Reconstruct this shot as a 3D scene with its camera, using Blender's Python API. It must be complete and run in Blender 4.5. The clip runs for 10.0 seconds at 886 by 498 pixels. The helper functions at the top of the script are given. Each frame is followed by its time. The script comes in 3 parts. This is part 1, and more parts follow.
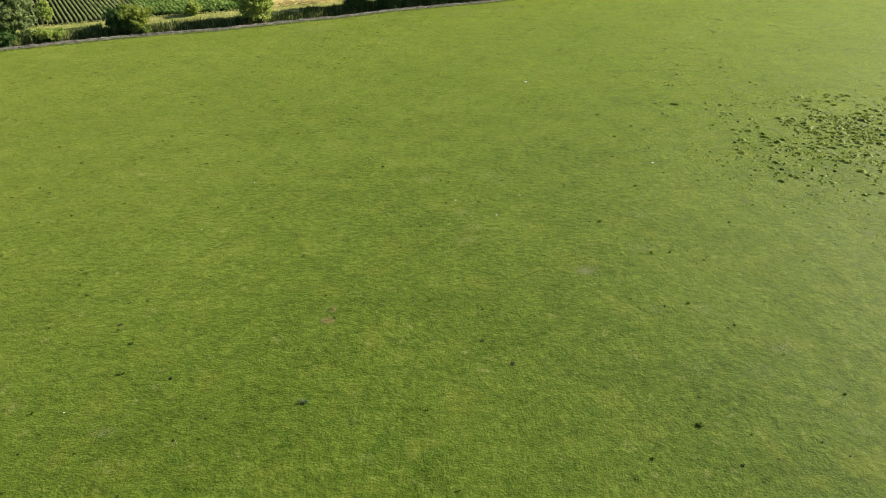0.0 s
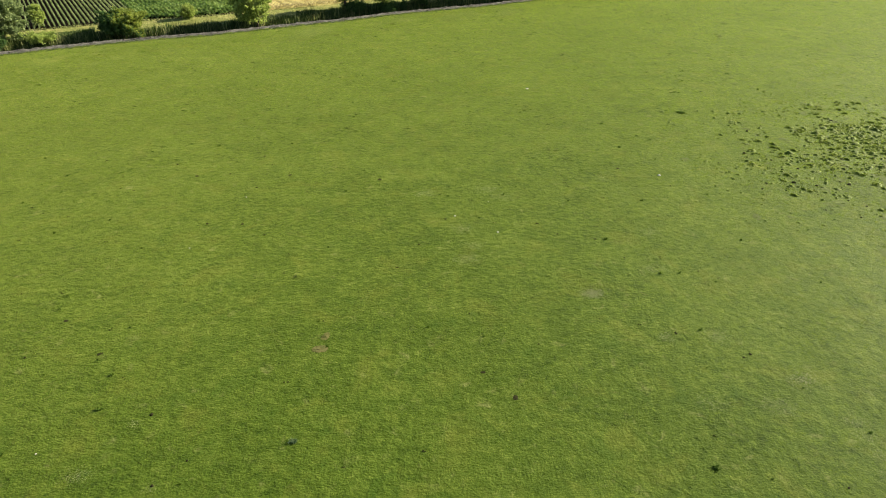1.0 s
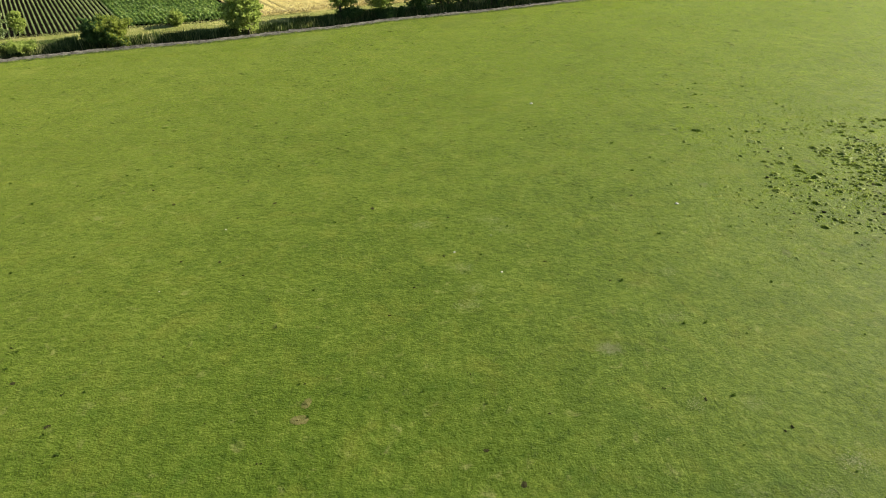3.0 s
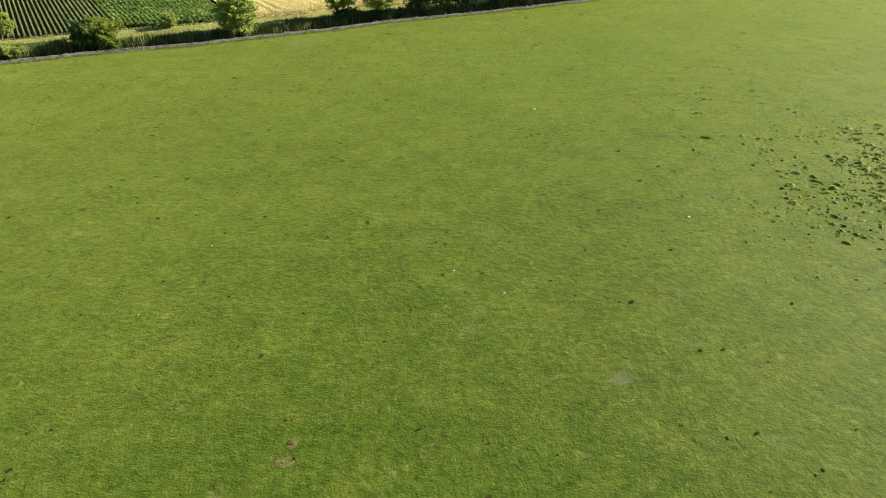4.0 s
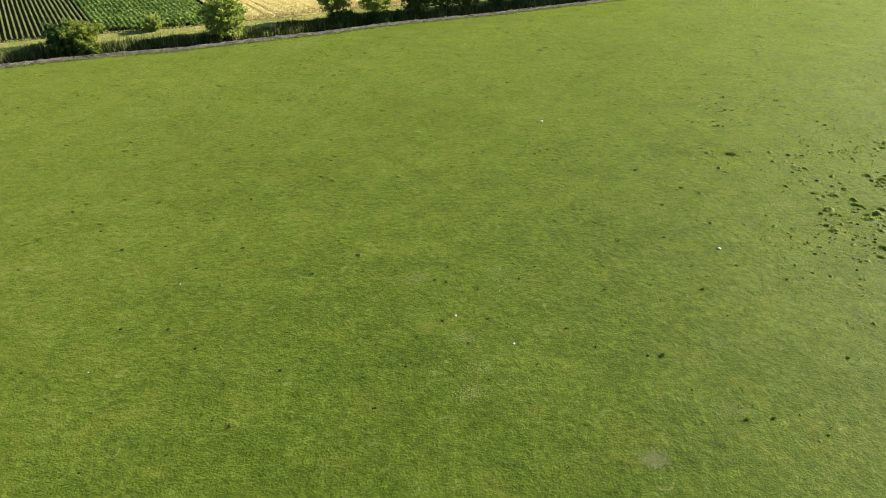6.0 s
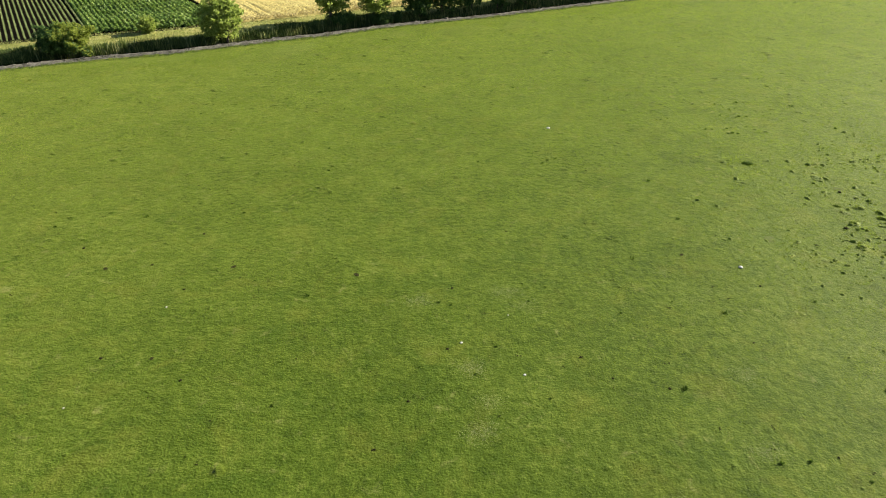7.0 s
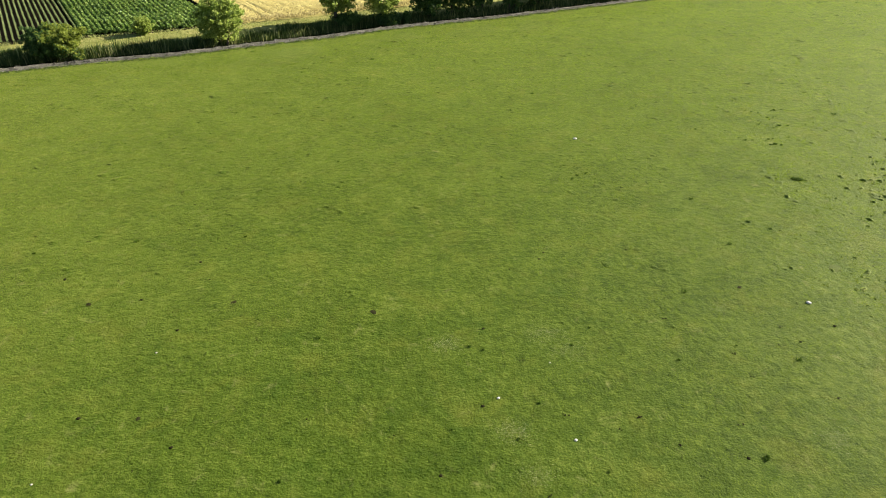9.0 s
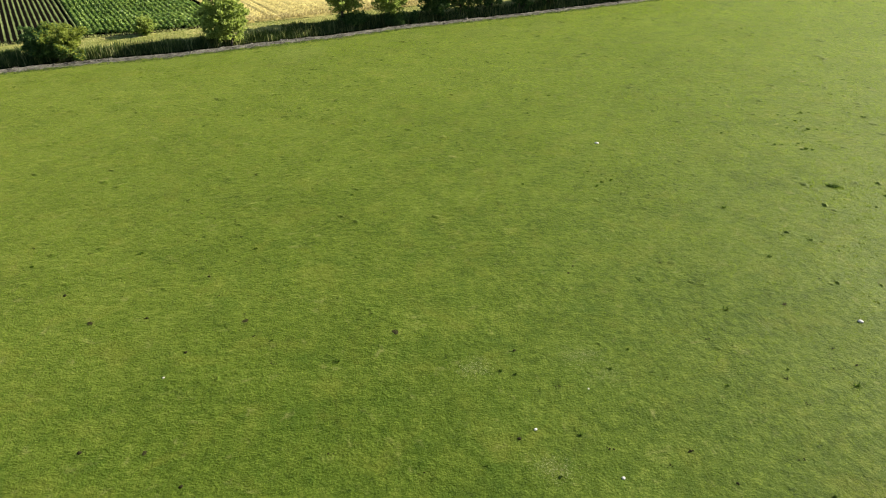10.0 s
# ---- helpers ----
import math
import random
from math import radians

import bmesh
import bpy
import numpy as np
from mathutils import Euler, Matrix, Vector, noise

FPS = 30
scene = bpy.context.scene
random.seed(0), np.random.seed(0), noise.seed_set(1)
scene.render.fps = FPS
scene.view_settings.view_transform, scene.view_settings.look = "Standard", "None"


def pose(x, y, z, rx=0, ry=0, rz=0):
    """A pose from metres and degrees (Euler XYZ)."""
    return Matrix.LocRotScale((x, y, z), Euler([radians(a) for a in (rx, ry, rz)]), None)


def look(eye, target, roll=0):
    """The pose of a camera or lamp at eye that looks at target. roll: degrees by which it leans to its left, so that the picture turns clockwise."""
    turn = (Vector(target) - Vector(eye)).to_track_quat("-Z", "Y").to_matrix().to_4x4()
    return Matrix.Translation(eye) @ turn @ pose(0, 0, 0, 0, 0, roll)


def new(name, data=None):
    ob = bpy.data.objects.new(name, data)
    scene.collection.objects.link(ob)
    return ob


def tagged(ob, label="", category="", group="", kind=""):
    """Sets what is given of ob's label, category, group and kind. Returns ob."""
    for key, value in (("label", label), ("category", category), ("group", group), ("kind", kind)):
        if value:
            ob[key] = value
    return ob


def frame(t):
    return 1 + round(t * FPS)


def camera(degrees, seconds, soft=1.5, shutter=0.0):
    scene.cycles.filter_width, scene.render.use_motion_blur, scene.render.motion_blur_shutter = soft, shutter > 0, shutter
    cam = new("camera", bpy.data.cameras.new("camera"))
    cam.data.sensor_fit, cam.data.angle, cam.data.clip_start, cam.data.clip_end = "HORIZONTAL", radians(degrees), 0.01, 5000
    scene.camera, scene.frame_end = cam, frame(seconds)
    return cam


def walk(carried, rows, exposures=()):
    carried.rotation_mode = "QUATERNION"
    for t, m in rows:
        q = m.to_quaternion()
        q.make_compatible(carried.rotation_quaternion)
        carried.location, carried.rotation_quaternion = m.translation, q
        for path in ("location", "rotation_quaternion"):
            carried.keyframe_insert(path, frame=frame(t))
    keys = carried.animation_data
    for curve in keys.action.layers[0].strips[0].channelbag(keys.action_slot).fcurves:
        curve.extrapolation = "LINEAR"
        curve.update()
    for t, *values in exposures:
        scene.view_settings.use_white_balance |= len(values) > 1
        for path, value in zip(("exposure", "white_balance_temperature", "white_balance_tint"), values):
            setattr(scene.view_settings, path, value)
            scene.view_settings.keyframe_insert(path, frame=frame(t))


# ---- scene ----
cam = camera(72.0, 10.0, soft=0.95)
PITCH, ROLL = -32.54, 0.12
ROWS = [
    (0.0, 0.00, 0.00, 28.00),
    (0.5, 0.05, 1.45, 28.06),
    (1.0, 0.08, 2.92, 28.11),
    (1.5, 0.13, 4.41, 28.15),
    (2.0, 0.16, 5.94, 28.18),
    (2.5, 0.19, 7.53, 28.20),
    (4.0, 0.32, 12.49, 27.74),
    (4.5, 0.36, 14.20, 27.52),
    (5.0, 0.39, 15.92, 27.28),
    (5.5, 0.37, 17.63, 27.04),
    (7.0, 0.00, 22.61, 26.43),
    (7.5, -0.33, 24.17, 26.22),
    (8.0, -0.76, 25.63, 25.98),
    (8.5, -1.27, 27.06, 25.67),
    (9.0, -1.91, 28.48, 25.34),
    (9.5, -2.70, 29.87, 25.00),
    (10.0, -3.58, 31.27, 24.68),
]
walk(cam, [(t, pose(x, y, z, 90 + PITCH, 0, 0) @ pose(0, 0, 0, 0, 0, ROLL)) for t, x, y, z in ROWS],
     exposures=[(0.0, 1.49), (10.0, 1.49)])

# ---- daylight: a low sun, ahead and to one side ----
SUN_TO = Vector((0.91, 0.41, 0.0)).normalized()
SUN_UP = radians(25)
world = bpy.data.worlds.new("sky")
scene.world = world
world.use_nodes = True
wn = world.node_tree.nodes
sky = wn.new("ShaderNodeTexSky")
sky.sky_type = "NISHITA"
sky.sun_disc = False
sky.sun_elevation = SUN_UP
sky.sun_rotation = math.atan2(SUN_TO.x, SUN_TO.y)
wn["Background"].inputs["Strength"].default_value = 0.05
world.node_tree.links.new(sky.outputs["Color"], wn["Background"].inputs["Color"])
sun = new("sun", bpy.data.lights.new("sun", "SUN"))
sun.data.energy = 5.0
sun.data.angle = radians(0.53)
sun.data.color = (1.0, 0.90, 0.74)
toward = Vector((SUN_TO.x * math.cos(SUN_UP), SUN_TO.y * math.cos(SUN_UP), math.sin(SUN_UP)))
sun.matrix_world = look(toward * 200, (0, 0, 0))

# ---- materials ----


def material(name, stops, scales=((3.0, 0.6), (40.0, 0.4)), rough=0.8, spec=0.3, bump=0.0, bump_scale=20.0,
             island=0.0, translucent=0.0, sheen=0.0, tips=(0.55, 0.66, 0.16), swell=None, gloss_tint=None, stretch=(1, 1, 1), stains=()):
    """A surface whose colour runs through stops by noise at two or more scales (cycles a metre, weight)."""
    m = bpy.data.materials.new(name)
    m.use_nodes = True
    nt = m.node_tree
    n, link = nt.nodes, nt.links.new
    bsdf = n["Principled BSDF"]
    geo = n.new("ShaderNodeNewGeometry")
    mapping = n.new("ShaderNodeMapping")
    mapping.inputs["Scale"].default_value = stretch
    link(geo.outputs["Position"], mapping.inputs["Vector"])
    total = None
    for scale, weight in scales:
        t = n.new("ShaderNodeTexNoise")
        t.inputs["Scale"].default_value = scale
        t.inputs["Detail"].default_value = 4
        t.inputs["Roughness"].default_value = 0.6
        link(mapping.outputs["Vector"], t.inputs["Vector"])
        k = n.new("ShaderNodeMath")
        k.operation = "MULTIPLY_ADD"
        k.inputs[1].default_value = weight
        k.inputs[2].default_value = 0.0
        link(t.outputs["Fac"], k.inputs[0])
        if total is not None:
            link(total, k.inputs[2])
        total = k.outputs[0]
    if island:
        k = n.new("ShaderNodeMath")
        k.operation = "MULTIPLY_ADD"
        k.inputs[1].default_value = island
        link(geo.outputs["Random Per Island"], k.inputs[0])
        link(total, k.inputs[2])
        total = k.outputs[0]
    ramp = n.new("ShaderNodeValToRGB")
    cr = ramp.color_ramp
    while len(cr.elements) < len(stops):
        cr.elements.new(0.5)
    for e, (at, c) in zip(cr.elements, stops):
        e.position = at
        e.color = (*c, 1)
    link(total, ramp.inputs["Fac"])
    colour = ramp.outputs["Color"]
    for scale, low, high, amount, tone in stains:
        t = n.new("ShaderNodeTexNoise")
        t.inputs["Scale"].default_value = scale
        t.inputs["Detail"].default_value = 5
        t.inputs["Roughness"].default_value = 0.62
        t.inputs["Distortion"].default_value = 0.6
        link(mapping.outputs["Vector"], t.inputs["Vector"])
        reach = n.new("ShaderNodeMapRange")
        reach.interpolation_type = "SMOOTHSTEP"
        reach.inputs["From Min"].default_value = low
        reach.inputs["From Max"].default_value = high
        reach.inputs["To Max"].default_value = amount
        link(t.outputs["Fac"], reach.inputs["Value"])
        over = n.new("ShaderNodeMix")
        over.data_type = "RGBA"
        over.inputs[7].default_value = (*tone, 1)
        link(reach.outputs["Result"], over.inputs[0])
        link(colour, over.inputs[6])
        colour = over.outputs[2]
    link(colour, bsdf.inputs["Base Color"])
    bsdf.inputs["Roughness"].default_value = rough
    bsdf.inputs["Specular IOR Level"].default_value = spec
    if gloss_tint:
        bsdf.inputs["Specular Tint"].default_value = (*gloss_tint, 1)
    if sheen:
        bsdf.inputs["Sheen Weight"].default_value = sheen
        bsdf.inputs["Sheen Roughness"].default_value = 0.36
        bsdf.inputs["Sheen Tint"].default_value = (*tips, 1)
    if bump:
        t = n.new("ShaderNodeTexNoise")
        t.inputs["Scale"].default_value = bump_scale
        t.inputs["Detail"].default_value = 5
        t.inputs["Roughness"].default_value = 0.65
        link(mapping.outputs["Vector"], t.inputs["Vector"])
        b = n.new("ShaderNodeBump")
        b.inputs["Strength"].default_value = 1.0
        b.inputs["Distance"].default_value = bump
        link(t.outputs["Fac"], b.inputs["Height"])
        if swell:
            t2 = n.new("ShaderNodeTexNoise")
            t2.inputs["Scale"].default_value = swell[0]
            t2.inputs["Detail"].default_value = 3
            link(mapping.outputs["Vector"], t2.inputs["Vector"])
            b2 = n.new("ShaderNodeBump")
            b2.inputs["Strength"].default_value = 1.0
            b2.inputs["Distance"].default_value = swell[1]
            link(t2.outputs["Fac"], b2.inputs["Height"])
            link(b2.outputs["Normal"], b.inputs["Normal"])
        link(b.outputs["Normal"], bsdf.inputs["Normal"])
    if translucent:
        tr = n.new("ShaderNodeBsdfTranslucent")
        warm = n.new("ShaderNodeMix")
        warm.data_type, warm.blend_type = "RGBA", "MULTIPLY"
        warm.inputs[0].default_value = 1.0
        warm.inputs[7].default_value = (1.15, 1.15, 0.95, 1)
        link(colour, warm.inputs[6])
        link(warm.outputs[2], tr.inputs["Color"])
        mix = n.new("ShaderNodeMixShader")
        mix.inputs["Fac"].default_value = translucent
        link(bsdf.outputs["BSDF"], mix.inputs[1])
        link(tr.outputs["BSDF"], mix.inputs[2])
        link(mix.outputs["Shader"], n["Material Output"].inputs["Surface"])
    return m


# stains that turf and blades share: straw-dry smears, deep clover patches, bleached spots
SWARD_STAINS = ((0.30, 0.50, 0.70, 0.30, (0.130, 0.140, 0.022)), (0.42, 0.52, 0.70, 0.40, (0.026, 0.066, 0.007)), (0.9, 0.58, 0.78, 0.55, (0.20, 0.20, 0.075)))
SWARD_SCALES = ((0.06, 0.14), (0.4, 0.16), (1.6, 0.22), (6.0, 0.24), (26.0, 0.24))
M_PASTURE = material("pasture_turf", [(0.40, (0.0135, 0.035, 0.004)), (0.47, (0.0435, 0.077, 0.008)), (0.53, (0.061, 0.099, 0.011)), (0.61, (0.117, 0.150, 0.028))],
                     scales=SWARD_SCALES, rough=0.66, spec=0.07, gloss_tint=(1.0, 1.0, 0.25), bump=0.095, bump_scale=8.0, swell=(2.2, 0.115), sheen=0.22, tips=(0.72, 0.76, 0.17), stains=SWARD_STAINS)
M_BLADE = material("grass_blade", [(0.36, (0.152, 0.224, 0.027)), (0.50, (0.219, 0.298, 0.043)), (0.68, (0.31, 0.372, 0.080))],
                   scales=((0.06, 0.16), (0.4, 0.20), (1.6, 0.34)), rough=0.5, spec=0.1, island=0.12, translucent=0.65, stains=SWARD_STAINS)
M_TUFT = material("tussock_turf", [(0.36, (0.040, 0.076, 0.007)), (0.50, (0.105, 0.145, 0.015)), (0.66, (0.20, 0.225, 0.04))],
                  scales=((0.8, 0.4), (5.0, 0.3), (22.0, 0.3)), rough=0.7, spec=0.1, bump=0.05, bump_scale=14.0, sheen=0.3, tips=(0.40, 0.54, 0.07))
M_TRODDEN = material("trodden_mud", [(0.36, (0.060, 0.075, 0.022)), (0.5, (0.085, 0.108, 0.028)), (0.64, (0.100, 0.140, 0.022))],
                     scales=((1.2, 0.5), (9.0, 0.5)), rough=0.9, spec=0.1, bump=0.04, bump_scale=9.0)
M_SEDGE = material("sedge_blade", [(0.2, (0.022, 0.050, 0.008)), (0.55, (0.060, 0.110, 0.016)), (0.9, (0.13, 0.18, 0.035))],
                   scales=((0.6, 0.5),), rough=0.8, spec=0.05, island=0.5, translucent=0.4)
M_SCRAPE = material("brown_scrape", [(0.38, (0.055, 0.068, 0.016)), (0.5, (0.105, 0.105, 0.030)), (0.62, (0.155, 0.140, 0.055))],
                    scales=((2.0, 0.5), (14.0, 0.5)), rough=0.9, spec=0.1, bump=0.03, bump_scale=14.0)
M_WEED = material("weed_leaf", [(0.2, (0.05, 0.11, 0.035)), (0.8, (0.20, 0.27, 0.13))], scales=((3.0, 0.5),), rough=0.6, island=0.5, translucent=0.3)
M_TUSSOCK = material("tussock_blade", [(0.2, (0.070, 0.120, 0.014)), (0.55, (0.175, 0.235, 0.028)), (0.9, (0.31, 0.35, 0.065))],
                     scales=((0.6, 0.5),), rough=0.8, spec=0.05, island=0.5, translucent=0.45)
M_MUD = material("dry_spoil", [(0.40, (0.040, 0.038, 0.031)), (0.5, (0.104, 0.099, 0.081)), (0.60, (0.188, 0.180, 0.150))],
                 scales=((0.8, 0.45), (6.0, 0.55)), rough=0.95, spec=0.1, bump=0.12, bump_scale=4.0)
M_DITCH = material("ditch_earth", [(0.3, (0.0212, 0.0212, 0.0106)), (0.7, (0.053, 0.053, 0.0212))], rough=0.95, spec=0.03, bump=0.05, bump_scale=6.0)
M_VERGE = material("verge_turf", [(0.38, (0.12, 0.155, 0.032)), (0.5, (0.24, 0.25, 0.070)), (0.62, (0.43, 0.385, 0.15))],
                   scales=((0.25, 0.5), (4.0, 0.5)), rough=0.9, spec=0.05, bump=0.1, bump_scale=5.0)
M_SOIL = material("field_soil", [(0.3, (0.00707, 0.00566, 0.00424)), (0.7, (0.0212, 0.017, 0.012))], scales=((0.5, 0.4), (8.0, 0.6)), rough=0.95, spec=0.02, bump=0.05, bump_scale=10.0)
M_WHEAT = material("ripe_wheat", [(0.36, (0.31, 0.26, 0.085)), (0.5, (0.42, 0.36, 0.125)), (0.64, (0.50, 0.44, 0.17))],
                   scales=((0.15, 0.4), (1.6, 0.2), (14.0, 0.4)), rough=0.8, spec=0.1, bump=0.05, bump_scale=7.0, island=0.0)
M_EAR = material("wheat_ear", [(0.2, (0.291, 0.237, 0.0993)), (0.8, (0.504, 0.443, 0.229))], scales=((0.3, 0.5),), rough=0.7, island=0.5, translucent=0.25)
M_REED = material("reed_blade", [(0.15, (0.0247, 0.0495, 0.0099)), (0.62, (0.0636, 0.106, 0.0212)), (0.97, (0.255, 0.276, 0.106))],
                  scales=((0.3, 0.5),), rough=0.5, island=0.5, translucent=0.35)
M_STRAW = material("straw_blade", [(0.2, (0.144, 0.196, 0.0425)), (0.5, (0.288, 0.323, 0.102)), (0.9, (0.492, 0.467, 0.221))],
                   scales=((0.2, 0.5),), rough=0.6, island=0.5, translucent=0.35)
M_CROP = material("crop_leaf", [(0.2, (0.050, 0.110, 0.024)), (0.55, (0.180, 0.290, 0.060)), (0.9, (0.42, 0.50, 0.13))],
                  scales=((0.16, 0.5),), rough=0.5, spec=0.3, island=0.5, translucent=0.35)
M_CROP_PALE = material("pale_crop_leaf", [(0.2, (0.13, 0.18, 0.065)), (0.55, (0.25, 0.31, 0.12)), (0.9, (0.40, 0.45, 0.21))],
                       scales=((0.4, 0.5),), rough=0.6, spec=0.2, island=0.5, translucent=0.25)
M_BARK = material("bark", [(0.3, (0.0354, 0.0297, 0.0212)), (0.7, (0.106, 0.0884, 0.0672))], scales=((3.0, 0.5), (25.0, 0.5)), rough=0.95, bump=0.03, bump_scale=20.0, stretch=(1, 1, 0.25))


def leaf_material(name, dark, mid, light):
    return material(name, [(0.2, dark), (0.55, mid), (0.9, light)], scales=((0.5, 0.5),), rough=0.55, spec=0.2, island=0.55, translucent=0.58)


M_LEAF_DARK = leaf_material("hedge_leaf", (0.0318, 0.0778, 0.0212), (0.0813, 0.152, 0.0424), (0.163, 0.247, 0.0813))
M_LEAF_MID = leaf_material("tree_leaf", (0.13, 0.19, 0.040), (0.31, 0.39, 0.095), (0.48, 0.55, 0.18))
# brighter, yellower leaf colour for the bush's sunlit side
M_LEAF_SUNLIT = leaf_material("sunlit_yellow_leaf", (0.11, 0.15, 0.024), (0.22, 0.27, 0.046), (0.33, 0.38, 0.08))
M_LEAF_WILLOW = leaf_material("willow_leaf", (0.080, 0.115, 0.045), (0.215, 0.28, 0.115), (0.38, 0.44, 0.21))
M_STONE = material("pale_stone", [(0.3, (0.424, 0.41, 0.375)), (0.7, (0.58, 0.566, 0.523))], scales=((8.0, 0.6), (60.0, 0.4)), rough=0.8, bump=0.01, bump_scale=30.0)
M_DUNG = material("dung", [(0.3, (0.0100, 0.0100, 0.0045)), (0.7, (0.0300, 0.0290, 0.0120))], scales=((10.0, 0.5), (60.0, 0.5)), rough=0.95, spec=0.03, bump=0.02, bump_scale=30.0)
M_MOULD = material("turned_soil", [(0.3, (0.0141, 0.0150, 0.0060)), (0.7, (0.0480, 0.0460, 0.0190))], scales=((4.0, 0.5), (30.0, 0.5)), rough=0.95, spec=0.03, bump=0.03, bump_scale=20.0)
M_DEAD = material("dead_grass", [(0.2, (0.25, 0.27, 0.13)), (0.8, (0.42, 0.43, 0.27))], scales=((1.0, 0.5),), rough=0.8, island=0.5, translucent=0.5)
M_WATER = bpy.data.materials.new("ditch_water")
M_WATER.use_nodes = True
wb = M_WATER.node_tree.nodes["Principled BSDF"]
wb.inputs["Base Color"].default_value = (0.012, 0.014, 0.008, 1)
wb.inputs["Roughness"].default_value = 0.12

# ---- helpers for meshes ----
rng = np.random.default_rng(7)


def mesh_of(name, verts, faces, material_list, index=None, smooth=False):
    """A mesh from arrays; faces is an (n, 3) or (n, 4) array."""
    me = bpy.data.meshes.new(name)
    verts = np.asarray(verts, np.float32)
    faces = np.asarray(faces, np.int32)
    k = faces.shape[1]
    me.vertices.add(len(verts))
    me.vertices.foreach_set("co", verts.ravel())
    me.loops.add(faces.size)
    me.loops.foreach_set("vertex_index", faces.ravel())
    me.polygons.add(len(faces))
    me.polygons.foreach_set("loop_start", np.arange(0, faces.size, k, dtype=np.int32))
    if index is not None:
        me.polygons.foreach_set("material_index", np.asarray(index, np.int32))
    me.polygons.foreach_set("use_smooth", np.full(len(faces), smooth))
    for m in material_list:
        me.materials.append(m)
    me.update(calc_edges=True)
    me.validate()
    return me


def part(name, me, parent, label=""):
    ob = new(name, me)
    ob.parent = parent
    return tagged(ob, label)


# the ditch's line: y of the pasture's edge at x, and the way across it
LINE_X = np.array([-3000, -120, -76.4, -69, -61, -52, -43.2, -36.6, -28, -21, -11, 2, 8.6, 39.6, 120, 3000.0])
LINE_Y = np.array([-1193, 87.0, 107.5, 111.5, 115.7, 119.6, 122.7, 126.5, 131.1, 134.4, 140.8, 146.9, 149.8, 166.6, 206, 1600.0])
ACROSS = np.array([-0.43, 0.90])


def line_y(x):
    return np.interp(x, LINE_X, LINE_Y)


def spot(x, d):
    """The plan's place d metres across the line from its point at x."""
    return np.stack([x + d * ACROSS[0], line_y(x) + d * ACROSS[1]], -1)


def across(x, y):
    """How far (x, y) lies across the line, and the x of its foot."""
    x0 = np.array(x, float)
    d = np.zeros_like(x0)
    for _ in range(30):
        d = (y - line_y(x0)) / ACROSS[1]
        x0 = 0.5 * x0 + 0.5 * (x - d * ACROSS[0])
    return d, x0


def waves(x, y, scale, seed):
    """Uneven swells, about -1 to 1, over the plan."""
    r = np.random.default_rng(seed)
    out = np.zeros(np.shape(x))
    for k in range(14):
        a, p = r.uniform(0, 2 * np.pi), r.uniform(0, 6.28)
        s = scale * 2.0 ** r.uniform(-1.2, 1.2)
        out += np.sin((x * np.cos(a) + y * np.sin(a)) * s + p + 1.3 * np.sin((y * np.cos(a) - x * np.sin(a)) * s * 0.6 + 2 * p))
    return out / 5.3


PROFILE_D = np.array([-9000, -1.2, -0.4, 0.2, 0.8, 1.4, 1.8, 2.4, 3.0, 4.2, 5.6, 6.4, 7.4, 9.0, 17.0, 18.5, 9000.0])
PROFILE_Z = np.array([0, 0, 0.02, 0.12, 0.22, 0.22, 0.10, -0.55, -1.15, -1.35, -1.35, -0.85, -0.25, 0.0, 0.0, 0.0, 0.0])


def ground_z(x, y, d=None, x0=None):
    if d is None:
        d, x0 = across(x, y)
    z = np.interp(d, PROFILE_D, PROFILE_Z)
    swell = 0.06 * waves(x, y, 0.22, 31) + 0.03 * waves(x, y, 0.9, 32)
    lumps = 0.8 * np.clip(1 - np.abs(d - 0.9) / 1.1, 0, 1)
    rough = (0.10 * np.sin(x0 * 2.3 + 2 * np.sin(x0 * 0.7)) + 0.08 * np.sin(x0 * 5.1 + d * 3.0) + 0.06 * np.sin(x0 * 9.7 - d * 7.0))
    near = np.exp(-((x / 150) ** 2 + ((y - 80) / 150) ** 2))
    return z + swell * near * np.clip(-d / 4, 0, 1) + rough * lumps


def steps(a, b, fine, far, growth=1.35):
    """Levels from a to b at a fine step, then growing out to far on both sides."""
    core = list(np.arange(a, b + 1e-6, fine))
    k, v = fine, b
    while v < far:
        k *= growth
        v += k
        core.append(v)
    k, v = fine, a
    while v > -far:
        k *= growth
        v -= k
        core.insert(0, v)
    return np.array(core)


# ---- ground: pasture, spoil bank, ditch, verge and fields in one sheet ----
gx = steps(-110, 110, 0.7, 2500)
gd = np.concatenate([steps(-140, -4, 1.5, 2500)[:-26], np.arange(-3, -1, 0.5)])
gd = np.concatenate([gd[gd < -3.2], np.arange(-3, -1.3, 0.5), np.arange(-1.2, 7.3, 0.22), np.arange(7.6, 19, 0.8), 19 + np.cumsum(1.0 * 1.3 ** np.arange(26))])
GX, GD = np.meshgrid(gx, gd)
pts = spot(GX, GD)
gz = ground_z(pts[..., 0], pts[..., 1], GD, GX)
verts = np.stack([pts[..., 0], pts[..., 1], gz], -1).reshape(-1, 3)
nx, nd = len(gx), len(gd)
ii = (np.arange(nd - 1)[:, None] * nx + np.arange(nx - 1)[None, :]).ravel()
faces = np.stack([ii, ii + 1, ii + nx + 1, ii + nx], -1)
mid_d = np.repeat((gd[:-1] + gd[1:]) / 2, nx - 1)
wobble = 0.18 * np.sin(np.tile((gx[:-1]), nd - 1) * 1.1) + 0.15 * np.sin(np.tile((gx[:-1]), nd - 1) * 2.9)
